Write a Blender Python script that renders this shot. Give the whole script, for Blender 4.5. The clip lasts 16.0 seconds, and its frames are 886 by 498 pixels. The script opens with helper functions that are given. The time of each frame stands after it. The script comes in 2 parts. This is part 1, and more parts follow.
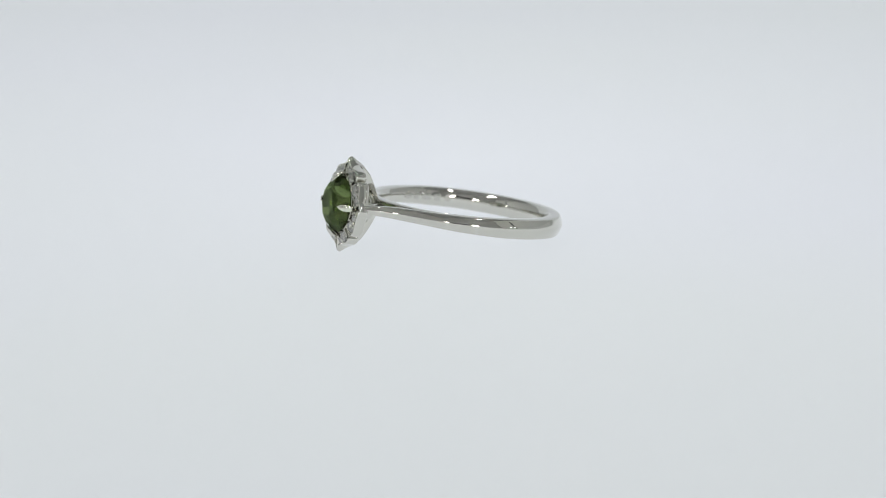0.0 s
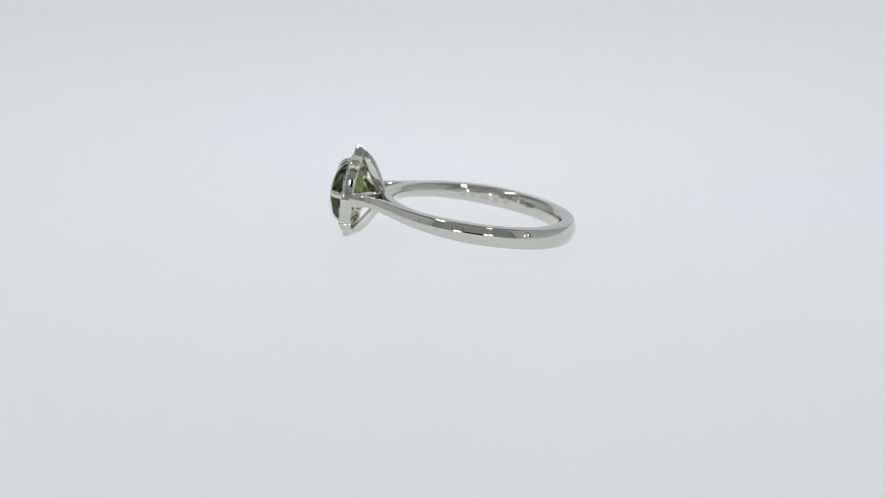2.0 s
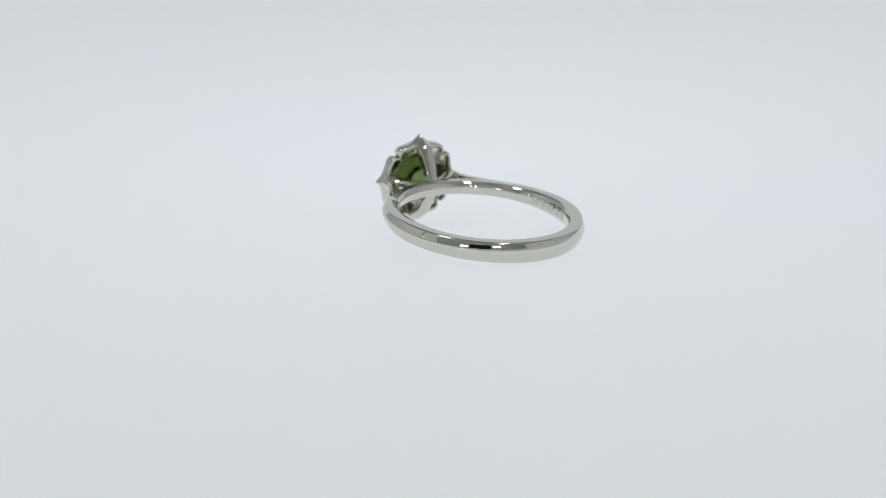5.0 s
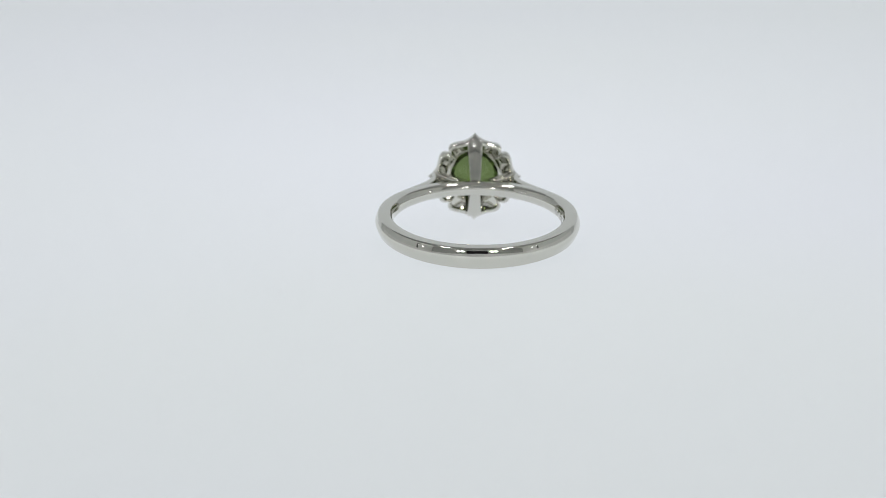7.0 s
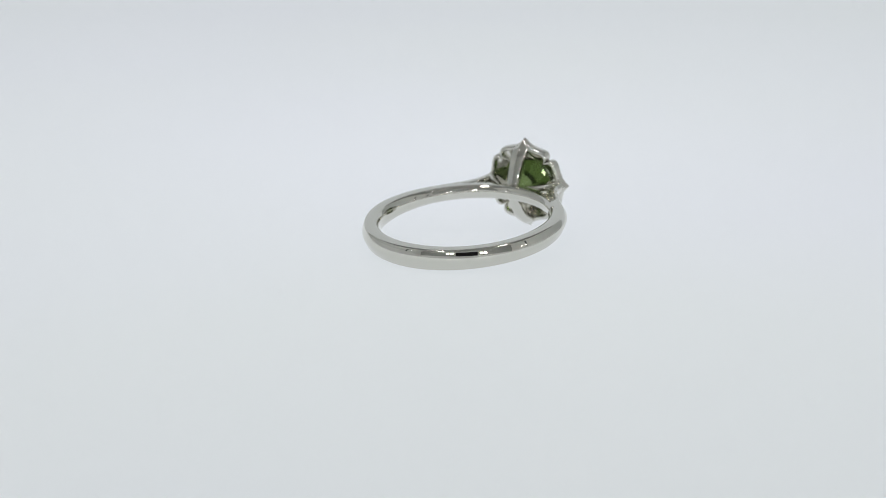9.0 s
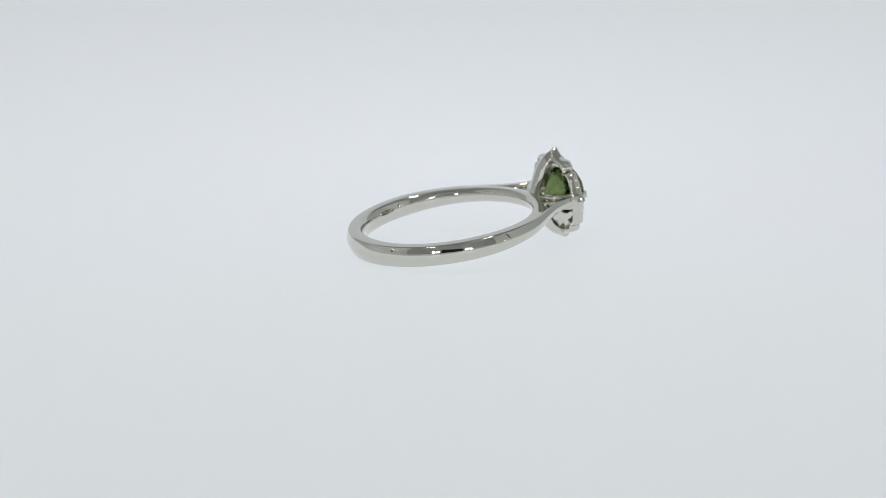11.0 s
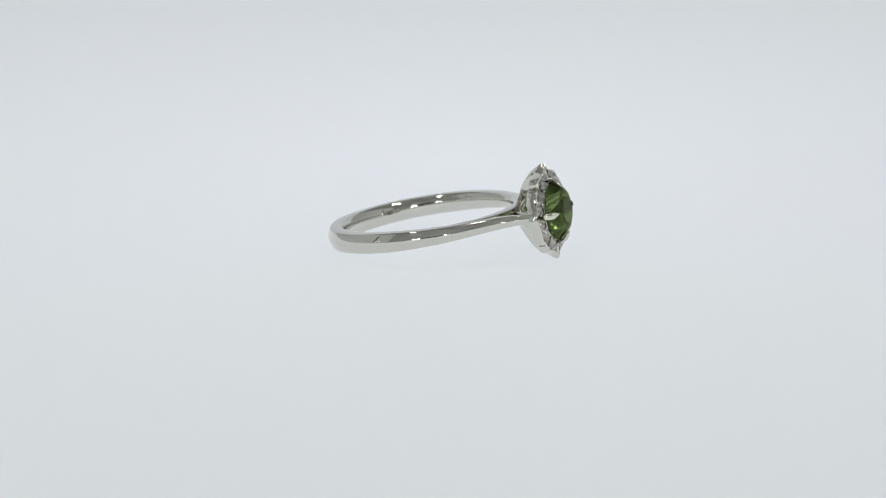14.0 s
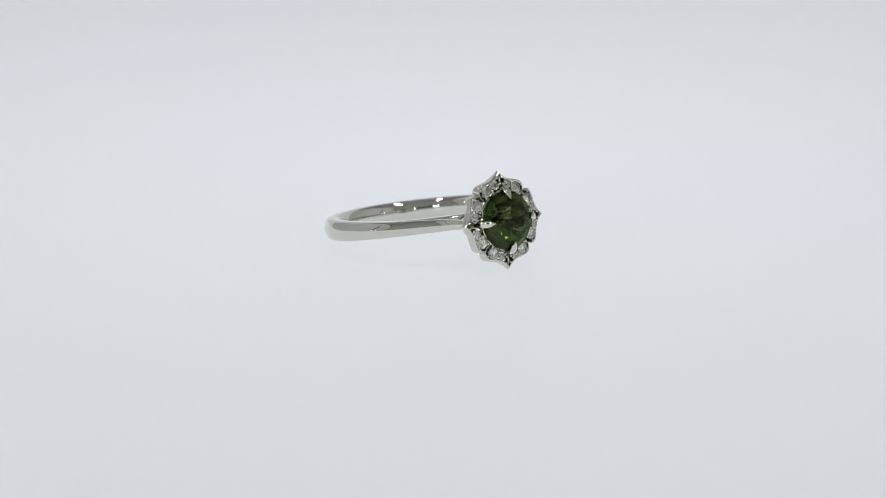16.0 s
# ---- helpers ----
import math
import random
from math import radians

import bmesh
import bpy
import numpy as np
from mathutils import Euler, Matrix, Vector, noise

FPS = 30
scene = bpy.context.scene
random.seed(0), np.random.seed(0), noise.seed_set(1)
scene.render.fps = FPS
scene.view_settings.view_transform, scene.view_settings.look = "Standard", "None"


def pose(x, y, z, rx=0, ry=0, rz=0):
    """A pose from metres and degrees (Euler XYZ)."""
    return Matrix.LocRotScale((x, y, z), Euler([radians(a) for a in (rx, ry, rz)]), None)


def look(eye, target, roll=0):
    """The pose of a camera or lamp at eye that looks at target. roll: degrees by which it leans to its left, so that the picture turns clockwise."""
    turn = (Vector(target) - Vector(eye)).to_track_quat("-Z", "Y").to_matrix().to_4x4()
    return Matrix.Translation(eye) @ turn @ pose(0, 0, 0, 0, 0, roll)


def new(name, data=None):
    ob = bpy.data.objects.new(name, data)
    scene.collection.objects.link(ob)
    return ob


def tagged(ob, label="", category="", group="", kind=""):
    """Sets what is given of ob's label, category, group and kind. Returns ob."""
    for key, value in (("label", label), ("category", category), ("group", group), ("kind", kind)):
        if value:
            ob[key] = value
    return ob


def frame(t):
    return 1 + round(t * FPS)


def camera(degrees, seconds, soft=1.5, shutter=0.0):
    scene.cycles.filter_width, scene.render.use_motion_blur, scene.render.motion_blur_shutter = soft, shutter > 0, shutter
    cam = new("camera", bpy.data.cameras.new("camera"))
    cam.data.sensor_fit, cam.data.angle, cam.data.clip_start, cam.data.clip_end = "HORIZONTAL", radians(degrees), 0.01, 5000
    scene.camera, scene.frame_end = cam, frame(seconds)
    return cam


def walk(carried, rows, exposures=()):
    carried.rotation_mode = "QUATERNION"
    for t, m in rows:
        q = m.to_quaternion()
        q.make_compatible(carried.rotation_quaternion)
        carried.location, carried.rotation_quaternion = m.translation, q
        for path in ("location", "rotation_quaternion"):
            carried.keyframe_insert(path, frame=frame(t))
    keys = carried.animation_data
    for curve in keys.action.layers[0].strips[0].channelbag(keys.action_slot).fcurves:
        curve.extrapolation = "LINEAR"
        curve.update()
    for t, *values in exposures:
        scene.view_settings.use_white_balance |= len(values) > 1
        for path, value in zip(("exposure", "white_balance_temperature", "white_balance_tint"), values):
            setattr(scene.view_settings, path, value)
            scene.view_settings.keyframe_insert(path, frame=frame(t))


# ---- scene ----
cam = camera(17.95, 16.0, soft=0.6)
EYE = (0.0, -0.26921, 0.06286)
AIM = (EYE[0] - 0.0041808 * 0.27, EYE[1] + 0.9734698 * 0.27, EYE[2] - 0.2287775 * 0.27)
walk(cam, [(0.0, look(EYE, AIM, -0.38)), (16.0, look(EYE, AIM, -0.38))])
cam.data.dof.use_dof = True
cam.data.dof.focus_distance = 0.2655
cam.data.dof.aperture_fstop = 38.0

# ---- light ----
LED = 46.0
CEIL = 46.0
SMALL = 25.0
world = bpy.data.worlds.new("dark_room")
world.use_nodes = True
world.node_tree.nodes["Background"].inputs[0].default_value = (0.012, 0.012, 0.013, 1)
world.node_tree.nodes["Background"].inputs[1].default_value = 1.0
scene.world = world


# ---- materials ----
def mat(name):
    m = bpy.data.materials.new(name)
    m.use_nodes = True
    nt = m.node_tree
    return m, nt, nt.nodes["Principled BSDF"]


def add_node(nt, kind, **inputs):
    n = nt.nodes.new(kind)
    for k, v in inputs.items():
        n.inputs[k.replace("_", " ")].default_value = v
    return n


def mottled(name, col_a, col_b, scale, rough, bump=0.0, bump_scale=900.0, bump_dist=0.00005, gloss=0.5):
    """Two close tones in large soft patches, with fine grain in the relief."""
    m, nt, b = mat(name)
    tc = nt.nodes.new("ShaderNodeTexCoord")
    n = add_node(nt, "ShaderNodeTexNoise", Scale=scale, Detail=3.0)
    nt.links.new(tc.outputs["Object"], n.inputs["Vector"])
    ramp = nt.nodes.new("ShaderNodeValToRGB")
    ramp.color_ramp.elements[0].position, ramp.color_ramp.elements[0].color = 0.35, (*col_a, 1)
    ramp.color_ramp.elements[1].position, ramp.color_ramp.elements[1].color = 0.65, (*col_b, 1)
    nt.links.new(n.outputs["Fac"], ramp.inputs["Fac"])
    nt.links.new(ramp.outputs["Color"], b.inputs["Base Color"])
    b.inputs["Roughness"].default_value = rough
    b.inputs["Specular IOR Level"].default_value = gloss
    if bump:
        f = add_node(nt, "ShaderNodeTexNoise", Scale=bump_scale, Detail=4.0)
        nt.links.new(tc.outputs["Object"], f.inputs["Vector"])
        bp = add_node(nt, "ShaderNodeBump", Strength=bump, Distance=bump_dist)
        nt.links.new(f.outputs["Fac"], bp.inputs["Height"])
        nt.links.new(bp.outputs["Normal"], b.inputs["Normal"])
    return m


def metal(name, col, rough_a, rough_b, bump=0.0):
    """Polished white metal, with faint polishing haze and hair-fine unevenness."""
    m, nt, b = mat(name)
    tc = nt.nodes.new("ShaderNodeTexCoord")
    n = add_node(nt, "ShaderNodeTexNoise", Scale=900.0, Detail=4.0)
    nt.links.new(tc.outputs["Object"], n.inputs["Vector"])
    r = nt.nodes.new("ShaderNodeMapRange")
    r.inputs["From Min"].default_value, r.inputs["From Max"].default_value = 0.3, 0.7
    r.inputs["To Min"].default_value, r.inputs["To Max"].default_value = rough_a, rough_b
    nt.links.new(n.outputs["Fac"], r.inputs["Value"])
    nt.links.new(r.outputs["Result"], b.inputs["Roughness"])
    b.inputs["Base Color"].default_value = (*col, 1)
    b.inputs["Metallic"].default_value = 1.0
    if bump:
        f = add_node(nt, "ShaderNodeTexNoise", Scale=450.0, Detail=2.0)
        nt.links.new(tc.outputs["Object"], f.inputs["Vector"])
        bp = add_node(nt, "ShaderNodeBump", Strength=bump, Distance=0.0001)
        nt.links.new(f.outputs["Fac"], bp.inputs["Height"])
        nt.links.new(bp.outputs["Normal"], b.inputs["Normal"])
    return m


def gem(name, col, ior, polish=0.04):
    """Coloured glass, each pass and inner reflection of which deepens the colour, under a clear polish."""
    m, nt, b = mat(name)
    nt.nodes.remove(b)
    g = add_node(nt, "ShaderNodeBsdfGlass", Color=(*col, 1), Roughness=0.0, IOR=ior)
    p = add_node(nt, "ShaderNodeBsdfGlossy", Color=(1, 1, 1, 1), Roughness=0.02)
    mix = add_node(nt, "ShaderNodeMixShader", Fac=polish)
    nt.links.new(g.outputs[0], mix.inputs[1])
    nt.links.new(p.outputs[0], mix.inputs[2])
    nt.links.new(mix.outputs[0], nt.nodes["Material Output"].inputs["Surface"])
    return m


def glow(name, col, strength):
    m, nt, b = mat(name)
    b.inputs["Base Color"].default_value = (0.8, 0.8, 0.8, 1)
    b.inputs["Emission Color"].default_value = (*col, 1)
    b.inputs["Emission Strength"].default_value = strength
    return m


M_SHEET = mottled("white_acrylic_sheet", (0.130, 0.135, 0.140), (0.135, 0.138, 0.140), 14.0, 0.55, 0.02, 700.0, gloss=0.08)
# acrylic sheet glows as if lit from below, base colour darkened: hardly any shadow
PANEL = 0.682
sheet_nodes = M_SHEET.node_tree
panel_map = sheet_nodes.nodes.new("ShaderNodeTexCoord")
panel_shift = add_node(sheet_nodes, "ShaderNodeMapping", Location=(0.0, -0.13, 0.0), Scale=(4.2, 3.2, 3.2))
# the glow dims away from the middle, corner darkening put into the emission
panel_vignette = sheet_nodes.nodes.new("ShaderNodeTexGradient")
panel_vignette.gradient_type = "QUADRATIC_SPHERE"
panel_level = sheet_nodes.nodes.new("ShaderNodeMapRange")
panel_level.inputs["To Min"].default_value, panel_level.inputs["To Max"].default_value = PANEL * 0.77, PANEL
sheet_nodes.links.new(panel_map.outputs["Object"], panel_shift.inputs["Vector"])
sheet_nodes.links.new(panel_shift.outputs["Vector"], panel_vignette.inputs["Vector"])
sheet_nodes.links.new(panel_vignette.outputs["Fac"], panel_level.inputs["Value"])
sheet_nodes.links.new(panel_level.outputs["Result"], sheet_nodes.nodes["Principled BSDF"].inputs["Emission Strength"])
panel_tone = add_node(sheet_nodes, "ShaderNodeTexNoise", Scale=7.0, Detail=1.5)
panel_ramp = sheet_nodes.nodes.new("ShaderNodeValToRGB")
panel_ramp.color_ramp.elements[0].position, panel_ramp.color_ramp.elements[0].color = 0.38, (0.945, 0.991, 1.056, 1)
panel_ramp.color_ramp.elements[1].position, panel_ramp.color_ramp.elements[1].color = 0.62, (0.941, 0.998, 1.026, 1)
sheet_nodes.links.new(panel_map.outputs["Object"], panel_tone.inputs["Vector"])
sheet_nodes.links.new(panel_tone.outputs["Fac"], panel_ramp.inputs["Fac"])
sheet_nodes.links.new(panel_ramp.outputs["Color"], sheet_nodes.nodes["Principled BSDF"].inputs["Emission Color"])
M_WHITE = mottled("white_box_lining", (0.74, 0.74, 0.74), (0.78, 0.78, 0.78), 9.0, 0.7, 0.1)
M_SIDE = mottled("light_grey_box_lining", (0.62, 0.63, 0.62), (0.67, 0.68, 0.67), 9.0, 0.8, 0.1)
M_GREY = mottled("grey_box_lining", (0.335, 0.34, 0.335), (0.385, 0.39, 0.382), 9.0, 0.8, 0.1)
M_METAL = metal("polished_white_gold", (0.672, 0.663, 0.605), 0.016, 0.05, 0.012)
M_STAMP = metal("stamped_metal", (0.58, 0.575, 0.525), 0.12, 0.26)
M_GREEN = gem("green_tourmaline", (0.43, 0.50, 0.31), 1.69, 0.0)
M_CLEAR = gem("clear_diamond", (0.97, 0.965, 0.945), 2.42, 0.0)
M_LED = glow("led_lens", (1.0, 0.97, 0.93), LED)
M_CEIL = glow("ceiling_led_diffuser", (1.0, 0.985, 0.97), CEIL)
M_SMALL = glow("small_led_lens", (1.0, 0.97, 0.93), SMALL)
M_DARK_STRIP = mottled("dark_grey_strip", (0.07, 0.07, 0.07), (0.09, 0.09, 0.09), 40.0, 0.6)
M_BEZEL = mottled("black_plastic", (0.02, 0.02, 0.02), (0.03, 0.03, 0.03), 60.0, 0.4)


# ---- mesh helpers ----
def part(name, bm, material, parent=None, label="", smooth=False, scale=1.0, sharp=None):
    """Links a bmesh as one mesh object; scale 0.001 for shapes given in millimetres."""
    if scale != 1.0:
        bmesh.ops.scale(bm, vec=(scale, scale, scale), verts=bm.verts)
    bmesh.ops.recalc_face_normals(bm, faces=bm.faces)
    me = bpy.data.meshes.new(name)
    bm.to_mesh(me)
    bm.free()
    me.materials.append(material)
    for p in me.polygons:
        p.use_smooth = smooth
    if smooth and sharp:
        me.set_sharp_from_angle(angle=radians(sharp))
    ob = new(name, me)
    ob.parent = parent
    if label:
        ob["label"] = label
    return ob


def box(x0, y0, z0, x1, y1, z1, bm=None):
    bm = bm or bmesh.new()
    bmesh.ops.create_cube(bm, size=1, matrix=Matrix.Translation(((x0 + x1) / 2, (y0 + y1) / 2, (z0 + z1) / 2))
                          @ Matrix.Diagonal((x1 - x0, y1 - y0, z1 - z0, 1)))
    return bm


def loft(rings, closed=False):
    """Skins rings of points, each a list of the same length; caps the ends, unless the rings close on themselves."""
    bm = bmesh.new()
    vs = [[bm.verts.new(p) for p in ring] for ring in rings]
    n, k = len(rings[0]), len(rings)
    for i in range(k if closed else k - 1):
        a, b = vs[i], vs[(i + 1) % k]
        for j in range(n):
            bm.faces.new((a[j], a[(j + 1) % n], b[(j + 1) % n], b[j]))
    if not closed:
        bm.faces.new(vs[0])
        bm.faces.new(vs[-1])
    return bm


def curve_through(points, n):
    """n + 1 points on a smooth curve through the given ones."""
    pts = [Vector((*p, 0)) if len(p) == 2 else Vector(p) for p in points]
    ext = [2 * pts[0] - pts[1]] + pts + [2 * pts[-1] - pts[-2]]
    out = []
    for k in range(n + 1):
        s = k / n * (len(pts) - 1)
        i = min(int(s), len(pts) - 2)
        t = s - i
        a, b, c, d = ext[i:i + 4]
        out.append(0.5 * ((2 * b) + (c - a) * t + (2 * a - 5 * b + 4 * c - d) * t * t + (3 * b - 3 * c + d - a) * t ** 3))
    return out


def ramp_at(x, table):
    """Linear interpolation in a small table of (x, y)."""
    return float(np.interp(x, [a for a, _ in table], [b for _, b in table]))


def rounded(hu, hv, r, seg=3):
    """A rounded rectangle's outline, half sizes hu and hv."""
    out = []
    for cu, cv, a0 in ((hu - r, hv - r, 0), (-hu + r, hv - r, 90), (-hu + r, -hv + r, 180), (hu - r, -hv + r, 270)):
        for s in range(seg + 1):
            a = radians(a0 + 90 * s / seg)
            out.append((cu + r * math.cos(a), cv + r * math.sin(a)))
    return out


def sweep(path, side, sizes, r, roof=None):
    """A rounded bar along path; side: its width axis; sizes: half width and half thickness at each point; roof: how far the outer face falls to its edges."""
    rings = []
    for i, p in enumerate(path):
        d = (path[min(i + 1, len(path) - 1)] - path[max(i - 1, 0)]).normalized()
        u = Vector(side)
        u = (u - d * u.dot(d)).normalized()
        v = d.cross(u)
        hu, hv = sizes[i]
        rr = min(r, hu * 0.9, hv * 0.9)
        outline = rounded(hu, hv, rr)
        if roof:
            outline = outline[:4] + [(0.12 * hu, hv), (0.0, hv), (-0.12 * hu, hv)] + outline[4:]
            outline = [(a, b - (roof[i] * max(0.0, abs(a) / hu - 0.06) if b > 0 else 0.0)) for a, b in outline]
        rings.append([p + u * a + v * b for a, b in outline])
    return loft(rings)


# ---- the light box ----
BX, BY0, BY1, BZ, TH = 0.30, -0.258, 0.34, 0.36, 0.004


def sheet():
    """Floor sheet that sweeps up behind into the backdrop, with thickness."""
    prof = [(BY0 + 0.001, 0.0), (-0.12, 0.0), (0.0, 0.0), (0.12, 0.0), (0.22, 0.0)]
    for k in range(1, 13):
        a = radians(90 * k / 12)
        prof.append((0.22 + 0.1 * math.sin(a), 0.1 - 0.1 * math.cos(a)))
    prof.append((0.32, BZ - 0.006))
    low = []
    for i, (y, z) in enumerate(prof):
        a, b = prof[max(i - 1, 0)], prof[min(i + 1, len(prof) - 1)]
        d = Vector((b[0] - a[0], b[1] - a[1])).normalized()
        low.append((y + d.y * 0.002, z - d.x * 0.002))
    outline = prof + low[::-1]
    bm = bmesh.new()
    cols = [[bm.verts.new((x, y, z)) for y, z in outline] for x in (-BX + 0.001, BX - 0.001)]
    n = len(prof)
    for i in range(len(outline)):
        j = (i + 1) % len(outline)
        bm.faces.new((cols[0][i], cols[0][j], cols[1][j], cols[1][i]))
    for c in cols:
        for i in range(n - 1):
            bm.faces.new((c[i], c[i + 1], c[2 * n - 2 - i], c[2 * n - 1 - i]))
    return bm


def setting(name, bm, material, label, smooth=False):
    return tagged(part(name, bm, material, smooth=smooth, sharp=40), label, {"base": "table"}.get(name, name.split("_")[0]), kind="structure")


setting("floor", sheet(), M_SHEET, "seamless white acrylic sheet curving up behind, glowing as if backlit", smooth=True)
setting("base", box(-0.55, -0.55, -0.012, 0.55, 0.50, -0.004), M_WHITE, "white table board under the photo box")
setting("wall_left", box(-BX - TH, BY0, -0.004, -BX, BY1, BZ), M_SIDE, "matt light grey side wall of the photo box")
setting("wall_right", box(BX, BY0, -0.004, BX + TH, BY1, BZ), M_SIDE, "matt light grey side wall of the photo box")
setting("wall_back", box(-BX - TH, BY1, -0.004, BX + TH, BY1 + TH, BZ), M_WHITE, "white back wall of the photo box")
setting("ceiling", box(-BX - TH, BY0 - TH, BZ, BX + TH, BY1 + TH, BZ + TH), M_GREY, "matt grey ceiling of the photo box")


def front_wall():
    """Front panel with the slot through which the camera looks."""
    ox, z0, z1 = 0.053, 0.038, 0.090
    bm = bmesh.new()
    box(-BX - TH, BY0 - TH, -0.004, BX + TH, BY0, z0, bm)
    box(-BX - TH, BY0 - TH, z1, BX + TH, BY0, BZ, bm)
    box(-BX - TH, BY0 - TH, z0, -ox, BY0, z1, bm)
    box(ox, BY0 - TH, z0, BX + TH, BY0, z1, bm)
    return bm


strip_top = 0.036
# unseen strips, added so the band reflects white below the slot
setting("lining_front", box(-BX, BY0, 0.0, BX, BY0 + 0.001, strip_top), M_WHITE, "white strip added low on the front panel, out of view")
for side_x in (-BX, BX - 0.001):
    setting("lining_side", box(side_x, BY0 + 0.001, 0.0, side_x + 0.001, 0.2, strip_top), M_WHITE, "white strip added low on the side wall, out of view")
# unseen uprights, added to put dark lines into the band's reflections
for side_x in (-BX, BX - 0.003):
    setting("trim", box(side_x, -0.131, strip_top, side_x + 0.003, -0.119, 0.24), M_DARK_STRIP, "dark grey upright strip added on the side wall, out of view")
setting("wall_front", front_wall(), M_GREY, "matt grey front panel with a camera slot")


def led_spot(x, y, z, r, turn, lens_material, label, group):
    """Round LED: a short black bezel ring and a domed glowing lens; it looks along +y before its turn."""
    root = tagged(new("led_spot"), label, "lamp", group)
    root.matrix_basis = pose(x, y, z, 0, 0, turn)
    rings = []
    for k in range(24):
        a = 2 * math.pi * k / 24
        c, s = math.cos(a), math.sin(a)
        rings.append([Vector((c * q, h, s * q)) for q, h in ((r, 0.0), (r * 1.15, 0.0), (r * 1.15, 0.003), (r * 1.08, 0.004), (r, 0.004))])
    part("bezel", loft(rings, closed=True), M_BEZEL, root, smooth=True, sharp=30)
    bm = bmesh.new()
    rows = [(r * 0.98 * math.cos(radians(b)), 0.001 + 0.004 * math.sin(radians(b))) for b in (0, 20, 40, 60, 75)]
    vs = [[bm.verts.new((q * math.cos(2 * math.pi * k / 24), h, q * math.sin(2 * math.pi * k / 24))) for k in range(24)] for q, h in rows]
    for a, b in zip(vs, vs[1:]):
        for k in range(24):
            bm.faces.new((a[k], a[(k + 1) % 24], b[(k + 1) % 24], b[k]))
    bm.faces.new(vs[-1])
    bm.faces.new(vs[0])
    part("lens", bm, lens_material, root, "glowing white LED lens", smooth=True, sharp=40)
    return root


for sx in (-1, 1):
    for x in (0.0705, 0.0925):
        led_spot(sx * x, BY0, 0.064, 0.0084, 0, M_LED, "round white LED spot beside the camera slot", "front LEDs")
    for y in (-0.165, -0.130):
        led_spot(sx * BX, y, 0.075, 0.006, 90 * sx, M_SMALL, "small round white LED on the side wall", "side LEDs")


def ceiling_bar(x, y0, y1):
    root = tagged(new("ceiling_led_bar"), "long white LED bar under the box ceiling", "lamp", "ceiling LED bars")
    root.matrix_basis = pose(x, (y0 + y1) / 2, BZ)
    h = (y1 - y0) / 2
    part("housing", box(-0.018, -h, -0.008, 0.018, h, -0.0005), M_WHITE, root)
    path = [Vector((0, -h + 0.004, -0.010)), Vector((0, h - 0.004, -0.010))]
    part("diffuser", sweep(path, (1, 0, 0), [(0.006, 0.0035)] * 2, 0.003), M_CEIL, root, "glowing white diffuser", smooth=True, sharp=40)


for sx in (-1, 1):
    ceiling_bar(sx * 0.13, -0.15, -0.03)

# ---- the ring (millimetres; x from its middle to its head, z along its axis) ----
MM = 0.001
HX = 12.555
ring = tagged(new("engagement_ring"), "polished white gold ring with green stone and diamond halo", "ring")

# outer face of the shank: share of the half height, depth below the crown
PROFILE = [(0.0, 0.0), (0.1, 0.005), (0.2, 0.022), (0.27, 0.040), (0.35, 0.062), (0.45, 0.095), (0.57, 0.140), (0.69, 0.187), (0.80, 0.234),
           (0.88, 0.276), (0.935, 0.325), (0.975, 0.39), (1.0, 0.50), (1.0, 0.9), (1.0, 1.33), (0.985, 1.38), (0.95, 1.43), (0.89, 1.49), (0.80, 1.56), (0.65, 1.65), (0.5, 1.712), (0.3, 1.762)]
OUTLINE = PROFILE + [(0.0, 1.785)] + [(-a, b) for a, b in PROFILE[:0:-1]]


def shank():
    """From one shoulder's tip round the finger to the other's."""
    rings = []
    out = curve_through([(5.8, 8.146), (7.25, 6.9), (8.7, 5.68), (9.95, 4.84), (11.15, 4.46), (12.5, 4.36)], 28)[::-1]
    inn = curve_through([(4.765, 6.693), (6.5, 5.75), (8.55, 4.3), (9.75, 3.78), (11.0, 3.62), (12.5, 3.62)], 28)[::-1]

    def station(o, i, h):
        o, i = Vector((o[0], o[1], 0)), Vector((i[0], i[1], 0))
        d, k = (i - o).normalized(), (i - o).length / 1.785
        rings.append([o + d * (b * k) + Vector((0, 0, a * h)) for a, b in OUTLINE])

    n = len(out)
    for k in range(n):
        f = k / (n - 1)
        station(out[k], inn[k], ramp_at(f, [(0, 0.40), (0.35, 0.52), (1, 0.735)]))
    for k in range(1, 120):
        a = 54.55 + (305.45 - 54.55) * k / 120
        c, s = math.cos(radians(a)), math.sin(radians(a))
        station((10 * c, 10 * s), (8.215 * c, 8.215 * s), ramp_at(min(a, 360 - a), [(54.55, 0.735), (92, 0.94), (135, 1.0), (180, 1.06)]))
    for k in range(n - 1, -1, -1):
        f = k / (n - 1)
        station((out[k][0], -out[k][1]), (inn[k][0], -inn[k][1]), ramp_at(f, [(0, 0.40), (0.35, 0.52), (1, 0.735)]))
    return loft(rings)


body = part("shank", shank(), M_METAL, ring, "polished tapering band with cathedral shoulders", smooth=True, sharp=50, scale=MM)


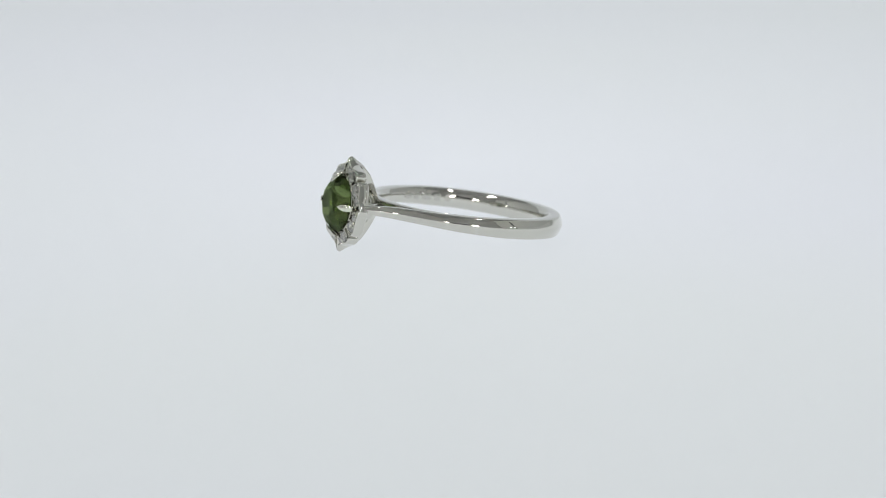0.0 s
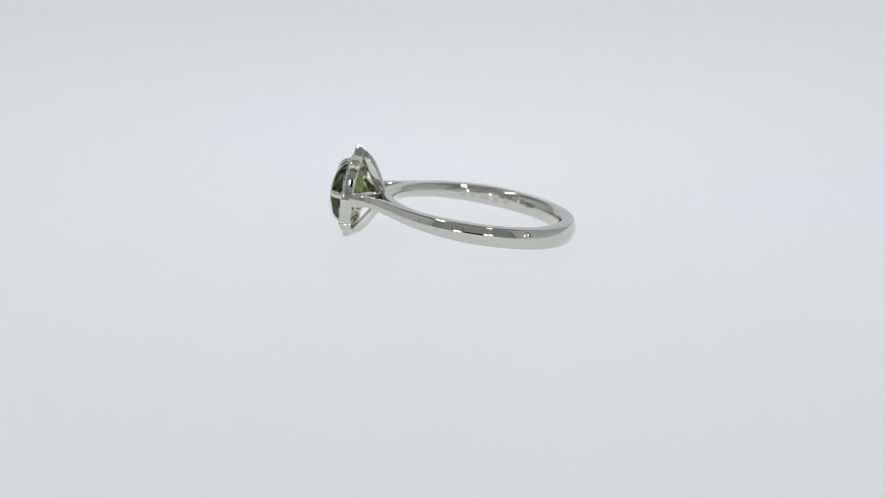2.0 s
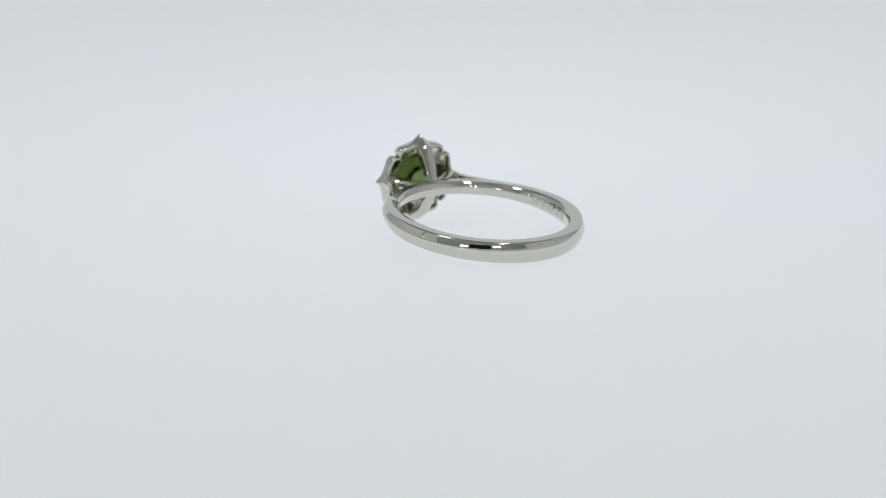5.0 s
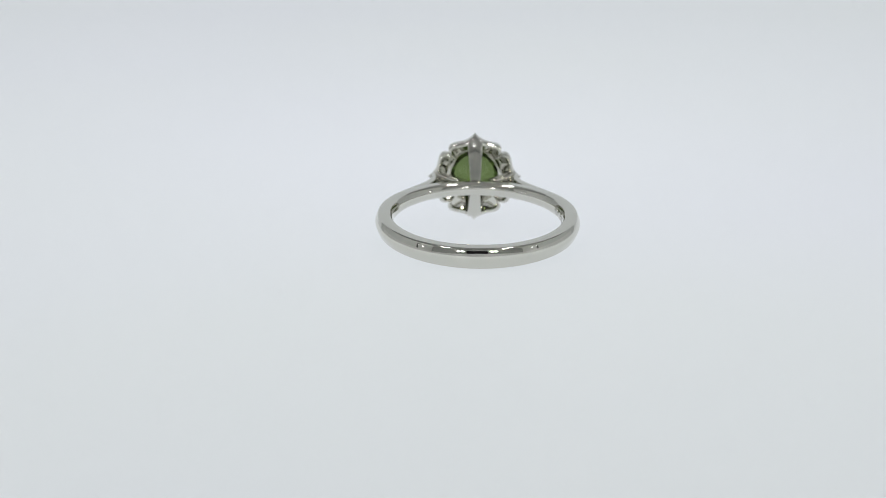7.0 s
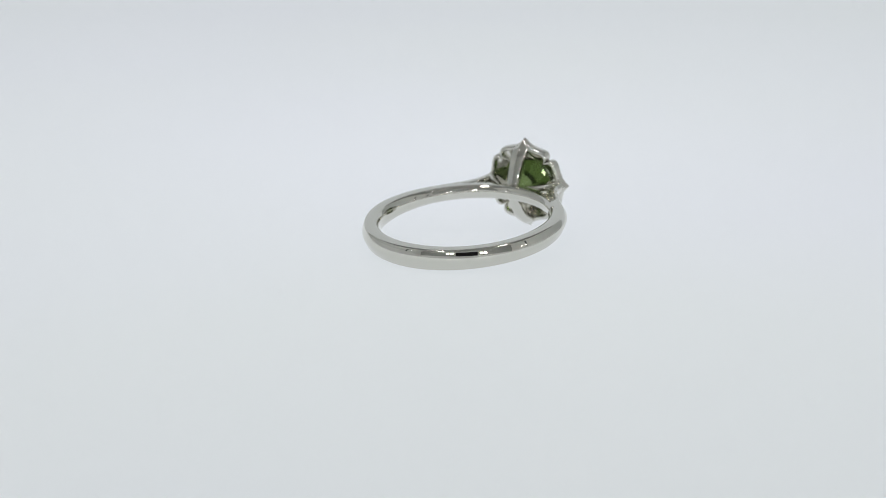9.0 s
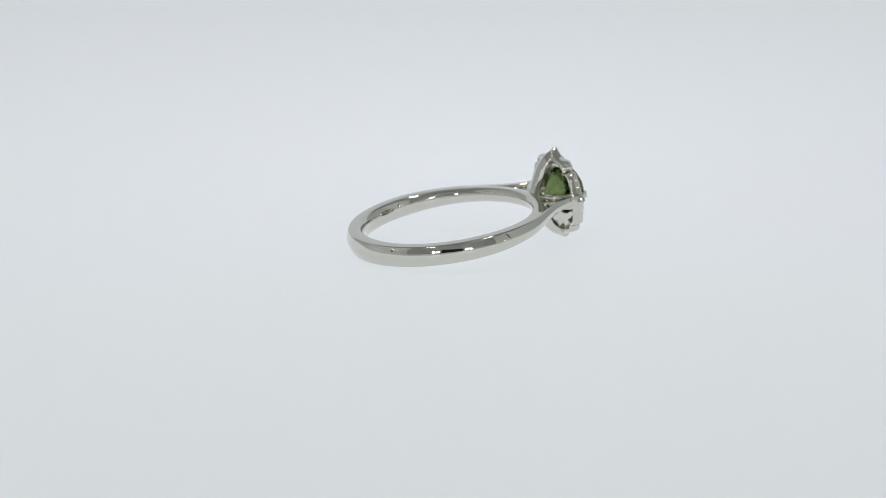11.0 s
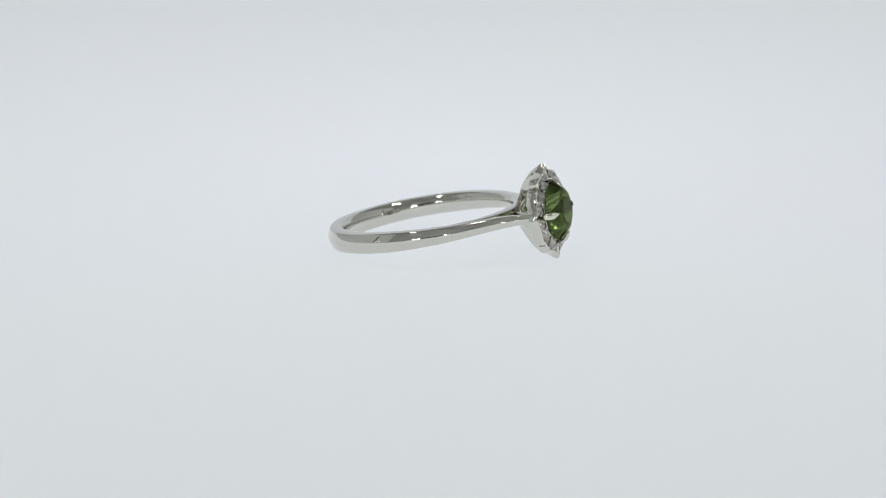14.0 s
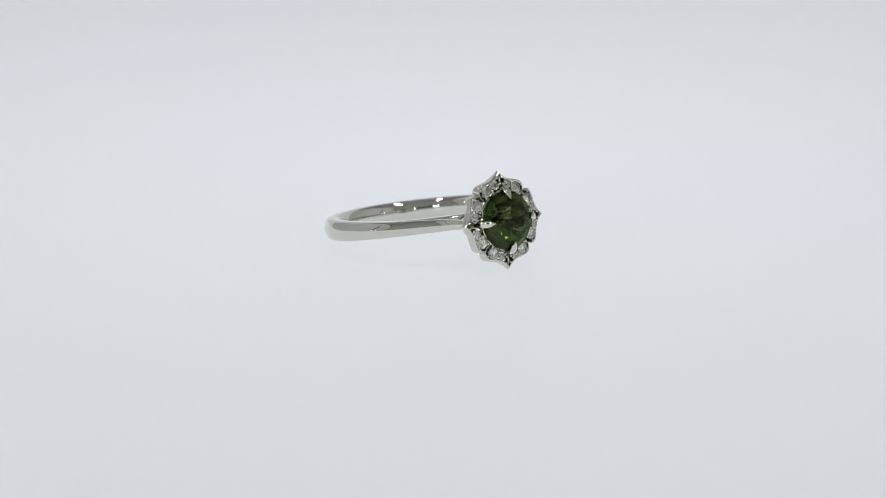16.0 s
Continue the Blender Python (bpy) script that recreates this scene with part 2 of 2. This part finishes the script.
def bridge():
    """Inner arc that carries the finger hole on under the setting; its ends sink into the shank."""
    rings = []
    inner = [(10 - d, a) for a, d in PROFILE[14:]] + [(8.215, 0.0)]
    outer = [(9.30, 0.98), (9.42, 0.9), (9.5, 0.7), (9.53, 0.35)]
    half = [(8.215, 0.0)] + inner[-2::-1] + outer
    prof = half + [(9.54, 0.0)] + [(r, -z) for r, z in half[:0:-1]]
    for k in range(81):
        deg = -58 + 116 * k / 80
        a = radians(deg)
        h = ramp_at(abs(deg), [(0, 0.70), (35, 0.70), (54, 0.74), (58, 0.76)])
        sink = max(0.0, abs(deg) - 48) * 0.006
        rings.append([Vector(((r + sink) * math.cos(a), (r + sink) * math.sin(a), z * h * (1 - sink * 0.3))) for r, z in prof])
    return loft(rings)


part("bridge", bridge(), M_METAL, ring, "thin polished arc under the setting", smooth=True, sharp=50, scale=MM)


def hallmark(a0, w, h, oval):
    """Shallow stamped mark on the band's inner face."""
    bm = bmesh.new()
    n = 20
    ringv = []
    for k in range(n):
        t = 2 * math.pi * k / n
        c, s = math.cos(t), math.sin(t)
        e = 1.0 if oval else 0.35
        u = math.copysign(abs(c) ** e, c) * w
        v = math.copysign(abs(s) ** e, s) * h
        ringv.append((u, v))
    rows = []
    for depth, k in ((8.27, 1.0), (8.197, 1.0), (8.190, 0.86)):
        row = []
        for u, v in ringv:
            a = radians(a0) + u * k / 8.2
            row.append(bm.verts.new((depth * math.cos(a), depth * math.sin(a), v * k)))
        rows.append(row)
    for a, b in zip(rows, rows[1:]):
        for k in range(n):
            bm.faces.new((a[k], a[(k + 1) % n], b[(k + 1) % n], b[k]))
    bm.faces.new(rows[-1])
    return bm


for a0, w, h, oval in ((-72.5, 0.52, 0.34, True), (-80, 0.30, 0.34, False), (-88, 0.52, 0.34, False), (-96.5, 0.34, 0.36, False), (-104, 0.36, 0.36, True)):
    part("hallmark", hallmark(a0, w, h, oval), M_STAMP, body, "small stamped hallmark, too worn to read", smooth=True, sharp=40, scale=MM)


# head: quarter turns about the x axis; 0 points up along z
HEAD = Matrix.Translation((0, 0, -0.16 * MM))


def quarter(k):
    return HEAD @ Matrix.Rotation(radians(90 * k), 4, "X")


def support_bar():
    """Tapering bar from a halo tip back to the bridge."""
    path = curve_through([(9.5, 0, 0.3), (9.9, 0, 1.1), (10.55, 0, 2.26), (11.3, 0, 3.36), (11.95, 0, 3.98), (12.40, 0, 4.30)], 24)
    sizes = [(ramp_at(k / 24, [(0, 0.46), (0.5, 0.68), (0.70, 0.78), (0.84, 0.62), (1, 0.18)]),
              ramp_at(k / 24, [(0, 0.42), (0.5, 0.50), (0.68, 0.44), (0.8, 0.36), (1, 0.22)])) for k in range(25)]
    return sweep(path, (0, 1, 0), sizes, 0.07, [ramp_at(k / 24, [(0, 0.08), (0.5, 0.12), (0.8, 0.38), (1, 0.12)]) for k in range(25)])


EDGE = [(0, 4.72), (2, 4.55), (4.5, 4.36), (8, 4.19), (12, 4.07), (17, 4.03), (23, 4.08), (29, 4.18), (34, 4.25), (38, 4.21), (41, 4.08), (43.5, 3.84), (45, 3.57)]
EDGE_LINE = curve_through(EDGE, 120)
EDGE_LINE = [(p.x, p.y) for p in EDGE_LINE]
X_BACK, X_RIM, X_TOP = HX - 0.75, HX + 0.30, HX + 0.62


def petal(sign):
    """One scalloped petal of the halo, from a pointed tip (along z) to the notch at 45 degrees."""
    rings = []
    n = 54
    for k in range(n + 1):
        phi = 45 * k / n
        ro = ramp_at(phi, EDGE_LINE)
        lip = min(1.0, (phi) / 4.0, (45 - phi) / 5.0)
        lip = 0.12 + 0.88 * max(0.0, lip)
        rin = 2.72
        near = max(0.0, 1 - phi / 8.0)
        xb = X_BACK + 0.24 * near
        rf, rb = ro - 0.05 * near, ro - 0.14 * near

        def top(r):
            return X_TOP + (X_RIM - X_TOP) * (r - rin) / (ro - rin)

        pts = [(2.98, X_TOP - 0.68), (ro - 0.50, X_RIM - 0.60), (rb - 0.44, xb + 0.10), (rb - 0.38, xb + 0.02), (rb - 0.30, xb), (rb - 0.20, xb + 0.01),
               (rb - 0.10, xb + 0.06), (rb - 0.04, xb + 0.14), (rb + 0.005, xb + 0.26), (ro + 0.01, (xb + X_RIM) / 2 + 0.06), (rf, X_RIM - 0.20), (rf - 0.02, X_RIM - 0.11),
               (rf - 0.06, X_RIM - 0.03), (rf - 0.12, X_RIM + 0.02), (rf - 0.19, X_RIM + 0.03), (rf - 0.25, X_RIM), (rf - 0.29, top(rf - 0.29) - 0.49 * lip),
               (rin + 0.16, top(rin + 0.16) - 0.49 * lip), (rin + 0.12, X_TOP - 0.06), (rin + 0.08, X_TOP - 0.02), (rin + 0.03, X_TOP - 0.04), (rin, X_TOP - 0.10), (rin, X_TOP - 0.64)]
        a = radians(phi) * sign
        rings.append([Vector((x, r * math.sin(a), r * math.cos(a))) for r, x in pts])
    return loft(rings)


def brilliant(radius, table, crown, pav, girdle, fold=8):
    """A round brilliant, its table towards +x."""
    bm = bmesh.new()

    def ringv(r, x, n, off):
        return [bm.verts.new((x, r * math.sin(2 * math.pi * (k + off) / n), r * math.cos(2 * math.pi * (k + off) / n))) for k in range(n)]

    tab = ringv(table, crown + girdle / 2, fold, 0.5)
    mid = ringv(table + (radius - table) * 0.52, girdle / 2 + crown * 0.58, fold, 0.0)
    g1 = ringv(radius, girdle / 2, 2 * fold, 0.0)
    g0 = ringv(radius, -girdle / 2, 2 * fold, 0.0)
    low = ringv(radius * 0.24, -girdle / 2 - pav * 0.79, fold, 0.0)
    cul = bm.verts.new((-girdle / 2 - pav, 0, 0))
    bm.faces.new(tab)
    for k in range(fold):
        j, i = (k + 1) % fold, (2 * k + 2) % (2 * fold)
        bm.faces.new((tab[k - 1], mid[k], tab[k]))
        bm.faces.new((tab[k], mid[k], g1[2 * k + 1]))
        bm.faces.new((tab[k], g1[2 * k + 1], mid[j]))
        bm.faces.new((mid[k], g1[2 * k], g1[2 * k + 1]))
        bm.faces.new((mid[j], g1[2 * k + 1], g1[i]))
        bm.faces.new((low[k], g0[2 * k], g0[2 * k + 1]))
        bm.faces.new((low[j], g0[2 * k + 1], g0[i]))
        bm.faces.new((cul, low[k], g0[2 * k + 1]))
        bm.faces.new((cul, g0[2 * k + 1], low[j]))
    for k in range(2 * fold):
        bm.faces.new((g1[k], g1[(k + 1) % (2 * fold)], g0[(k + 1) % (2 * fold)], g0[k]))
    return bm


def centre_cut(n=10):
    """Round brilliant with a crown in three tiers and a triple row of pavilion facets; its table towards +x."""
    bm = bmesh.new()

    def ringv(r, x, m, off):
        return [bm.verts.new((x, r * math.sin(2 * math.pi * (k + off) / m), r * math.cos(2 * math.pi * (k + off) / m))) for k in range(m)]

    def skin(a, b):
        """Three-cornered facets between two rings, the second of which lies half a step on."""
        m = len(a)
        for k in range(m):
            bm.faces.new((a[k], a[(k + 1) % m], b[k]))
            bm.faces.new((b[k], b[(k + 1) % m], a[(k + 1) % m]))

    tab = ringv(1.30, 1.22, n, 0.5)
    star = ringv(1.96, 0.98, n, 0.0)
    mid = ringv(2.46, 0.56, n, 0.5)
    g1 = ringv(2.84, 0.04, 2 * n, 0.0)
    g0 = ringv(2.84, -0.04, 2 * n, 0.0)
    low = ringv(2.16, -0.70, 2 * n, 0.5)
    half = ringv(1.36, -1.52, 2 * n, 0.0)
    deep = ringv(0.66, -2.14, n, 0.0)
    tip = bm.verts.new((-2.60, 0, 0))
    bm.faces.new(tab)
    skin(star, tab)
    skin(star, mid)
    for k in range(n):
        j, i = (k + 1) % n, (2 * k + 2) % (2 * n)
        bm.faces.new((mid[k], g1[2 * k], g1[2 * k + 1]))
        bm.faces.new((mid[k], g1[2 * k + 1], g1[i]))
        bm.faces.new((mid[k], g1[i], mid[j]))
        bm.faces.new((deep[k], half[2 * k - 1], half[2 * k]))
        bm.faces.new((deep[k], half[2 * k], half[2 * k + 1]))
        bm.faces.new((deep[k], half[2 * k + 1], deep[j]))
        bm.faces.new((deep[k], deep[j], tip))
    for k in range(2 * n):
        bm.faces.new((g1[k], g1[(k + 1) % (2 * n)], g0[(k + 1) % (2 * n)], g0[k]))
    skin(g0, low)
    skin(half, low)
    return bm


def claw():
    """Pointed claw that rises outside the stone and folds over its crown."""
    path = curve_through([(12.5, 0, 2.95), (13.05, 0, 3.06), (13.5, 0, 3.02), (13.82, 0, 2.78), (14.08, 0, 2.46), (14.31, 0, 2.08)], 20)
    sizes = [(ramp_at(k / 20, [(0, 0.28), (0.35, 0.31), (0.6, 0.35), (0.78, 0.28), (1, 0.04)]),
              ramp_at(k / 20, [(0, 0.2), (0.6, 0.2), (0.8, 0.15), (1, 0.03)])) for k in range(21)]
    return sweep(path, (0, 1, 0), sizes, 0.3)


def bead(r):
    bm = bmesh.new()
    bmesh.ops.create_icosphere(bm, subdivisions=2, radius=r)
    return bm


def collar():
    """Thin seat ring under the stone's girdle, from which the petals spread."""
    rings = []
    for k in range(64):
        a = 2 * math.pi * k / 64
        rings.append([Vector((x, r * math.sin(a), r * math.cos(a))) for r, x in
                      ((2.44, X_TOP - 0.38), (2.37, X_TOP - 0.48), (2.40, X_TOP - 0.54), (2.50, X_TOP - 0.57), (2.99, X_TOP - 0.71), (2.90, X_TOP - 0.4), (2.78, X_TOP - 0.06), (2.72, X_TOP - 0.05), (2.60, X_TOP - 0.2))])
    return loft(rings, closed=True)


halo = part("halo", collar(), M_METAL, ring, "scalloped lotus halo set with small diamonds", smooth=True, sharp=38, scale=MM)
bar = part("support_bar", support_bar(), M_METAL, ring, smooth=True, sharp=50, scale=MM)
prong = part("claw", claw(), M_METAL, ring, "pointed polished claw", smooth=True, sharp=60, scale=MM)
pair = [part("petal", petal(sign), M_METAL, halo, smooth=True, sharp=38, scale=MM) for sign in (1, -1)]
big = part("diamond", brilliant(0.61, 0.35, 0.19, 0.52, 0.02), M_CLEAR, halo, "small round brilliant diamond", scale=MM)
small = part("diamond", brilliant(0.40, 0.23, 0.12, 0.335, 0.02), M_CLEAR, halo, "small round brilliant diamond", scale=MM)
grain = part("bead", bead(0.13), M_METAL, halo, smooth=True, scale=MM)


def repeat(ob, m, first):
    """Puts ob at m the first time, and a part that shares its mesh after that."""
    o = ob if first else ob.copy()
    if not first:
        scene.collection.objects.link(o)
    o.matrix_basis = m
    return o


def polar(r, phi, x):
    """A place on the halo, r millimetres out and phi degrees from z."""
    a = radians(phi)
    return Matrix.Translation((x * MM, r * math.sin(a) * MM, r * math.cos(a) * MM)) @ Matrix.Rotation(-a, 4, "X") @ Matrix.Rotation(radians(-15), 4, "Y")


for k in range(4):
    q = quarter(k)
    repeat(bar, q, k == 0)
    repeat(prong, q, k == 0)
    for i, p in enumerate(pair):
        repeat(p, q, k == 0)
    for sign in (1, -1):
        first = k == 0 and sign == 1
        repeat(big, q @ polar(3.36, 30.2 * sign, HX + 0.43), first)
        repeat(small, q @ polar(3.52, 13.6 * sign, HX + 0.39), first)
        for j, (r, phi) in enumerate(((3.84, 23.0), (3.05, 21.5), (3.90, 37.5), (3.0, 39.5), (3.72, 8.4), (3.20, 7.8), (4.08, 4.0), (3.62, 20.4), (3.46, 4.6), (3.86, 15.6))):
            repeat(grain, q @ polar(r, phi * sign, HX + 0.56 - 0.27 * (r - 2.9)), first and j == 0)

stone = part("centre_stone", centre_cut(), M_GREEN, ring, "round brilliant-cut dark green stone", scale=MM)
stone.matrix_basis = HEAD @ pose((HX + 0.72) * MM, 0, 0, 24, 0, 0)


# ---- what moves ----
TURN = ((0.0, 0.0), (1.0, 16.25), (2.0, 32.47), (3.0, 48.61), (4.0, 64.70), (5.2, 84.0), (6.5, 104.88), (7.0, 112.95), (8.0, 129.10), (9.0, 145.19),
        (10.2, 164.35), (11.5, 185.0), (12.5, 200.95), (13.5, 216.99), (14.5, 233.14), (15.2, 244.48), (16.0, 257.44))


def motions():
    """The ring turns clockwise about an upright axis close to its middle, tilted as it lies on band and halo."""
    lie = Matrix.Translation((-0.001808, -0.002223, 0.002810)) @ Matrix.Rotation(radians(-9.31), 4, "Y") @ Matrix.Rotation(radians(0.87), 4, "X")
    walk(ring, [(t, Matrix.Rotation(radians(203.84 - a), 4, "Z") @ lie) for t, a in TURN])


motions()
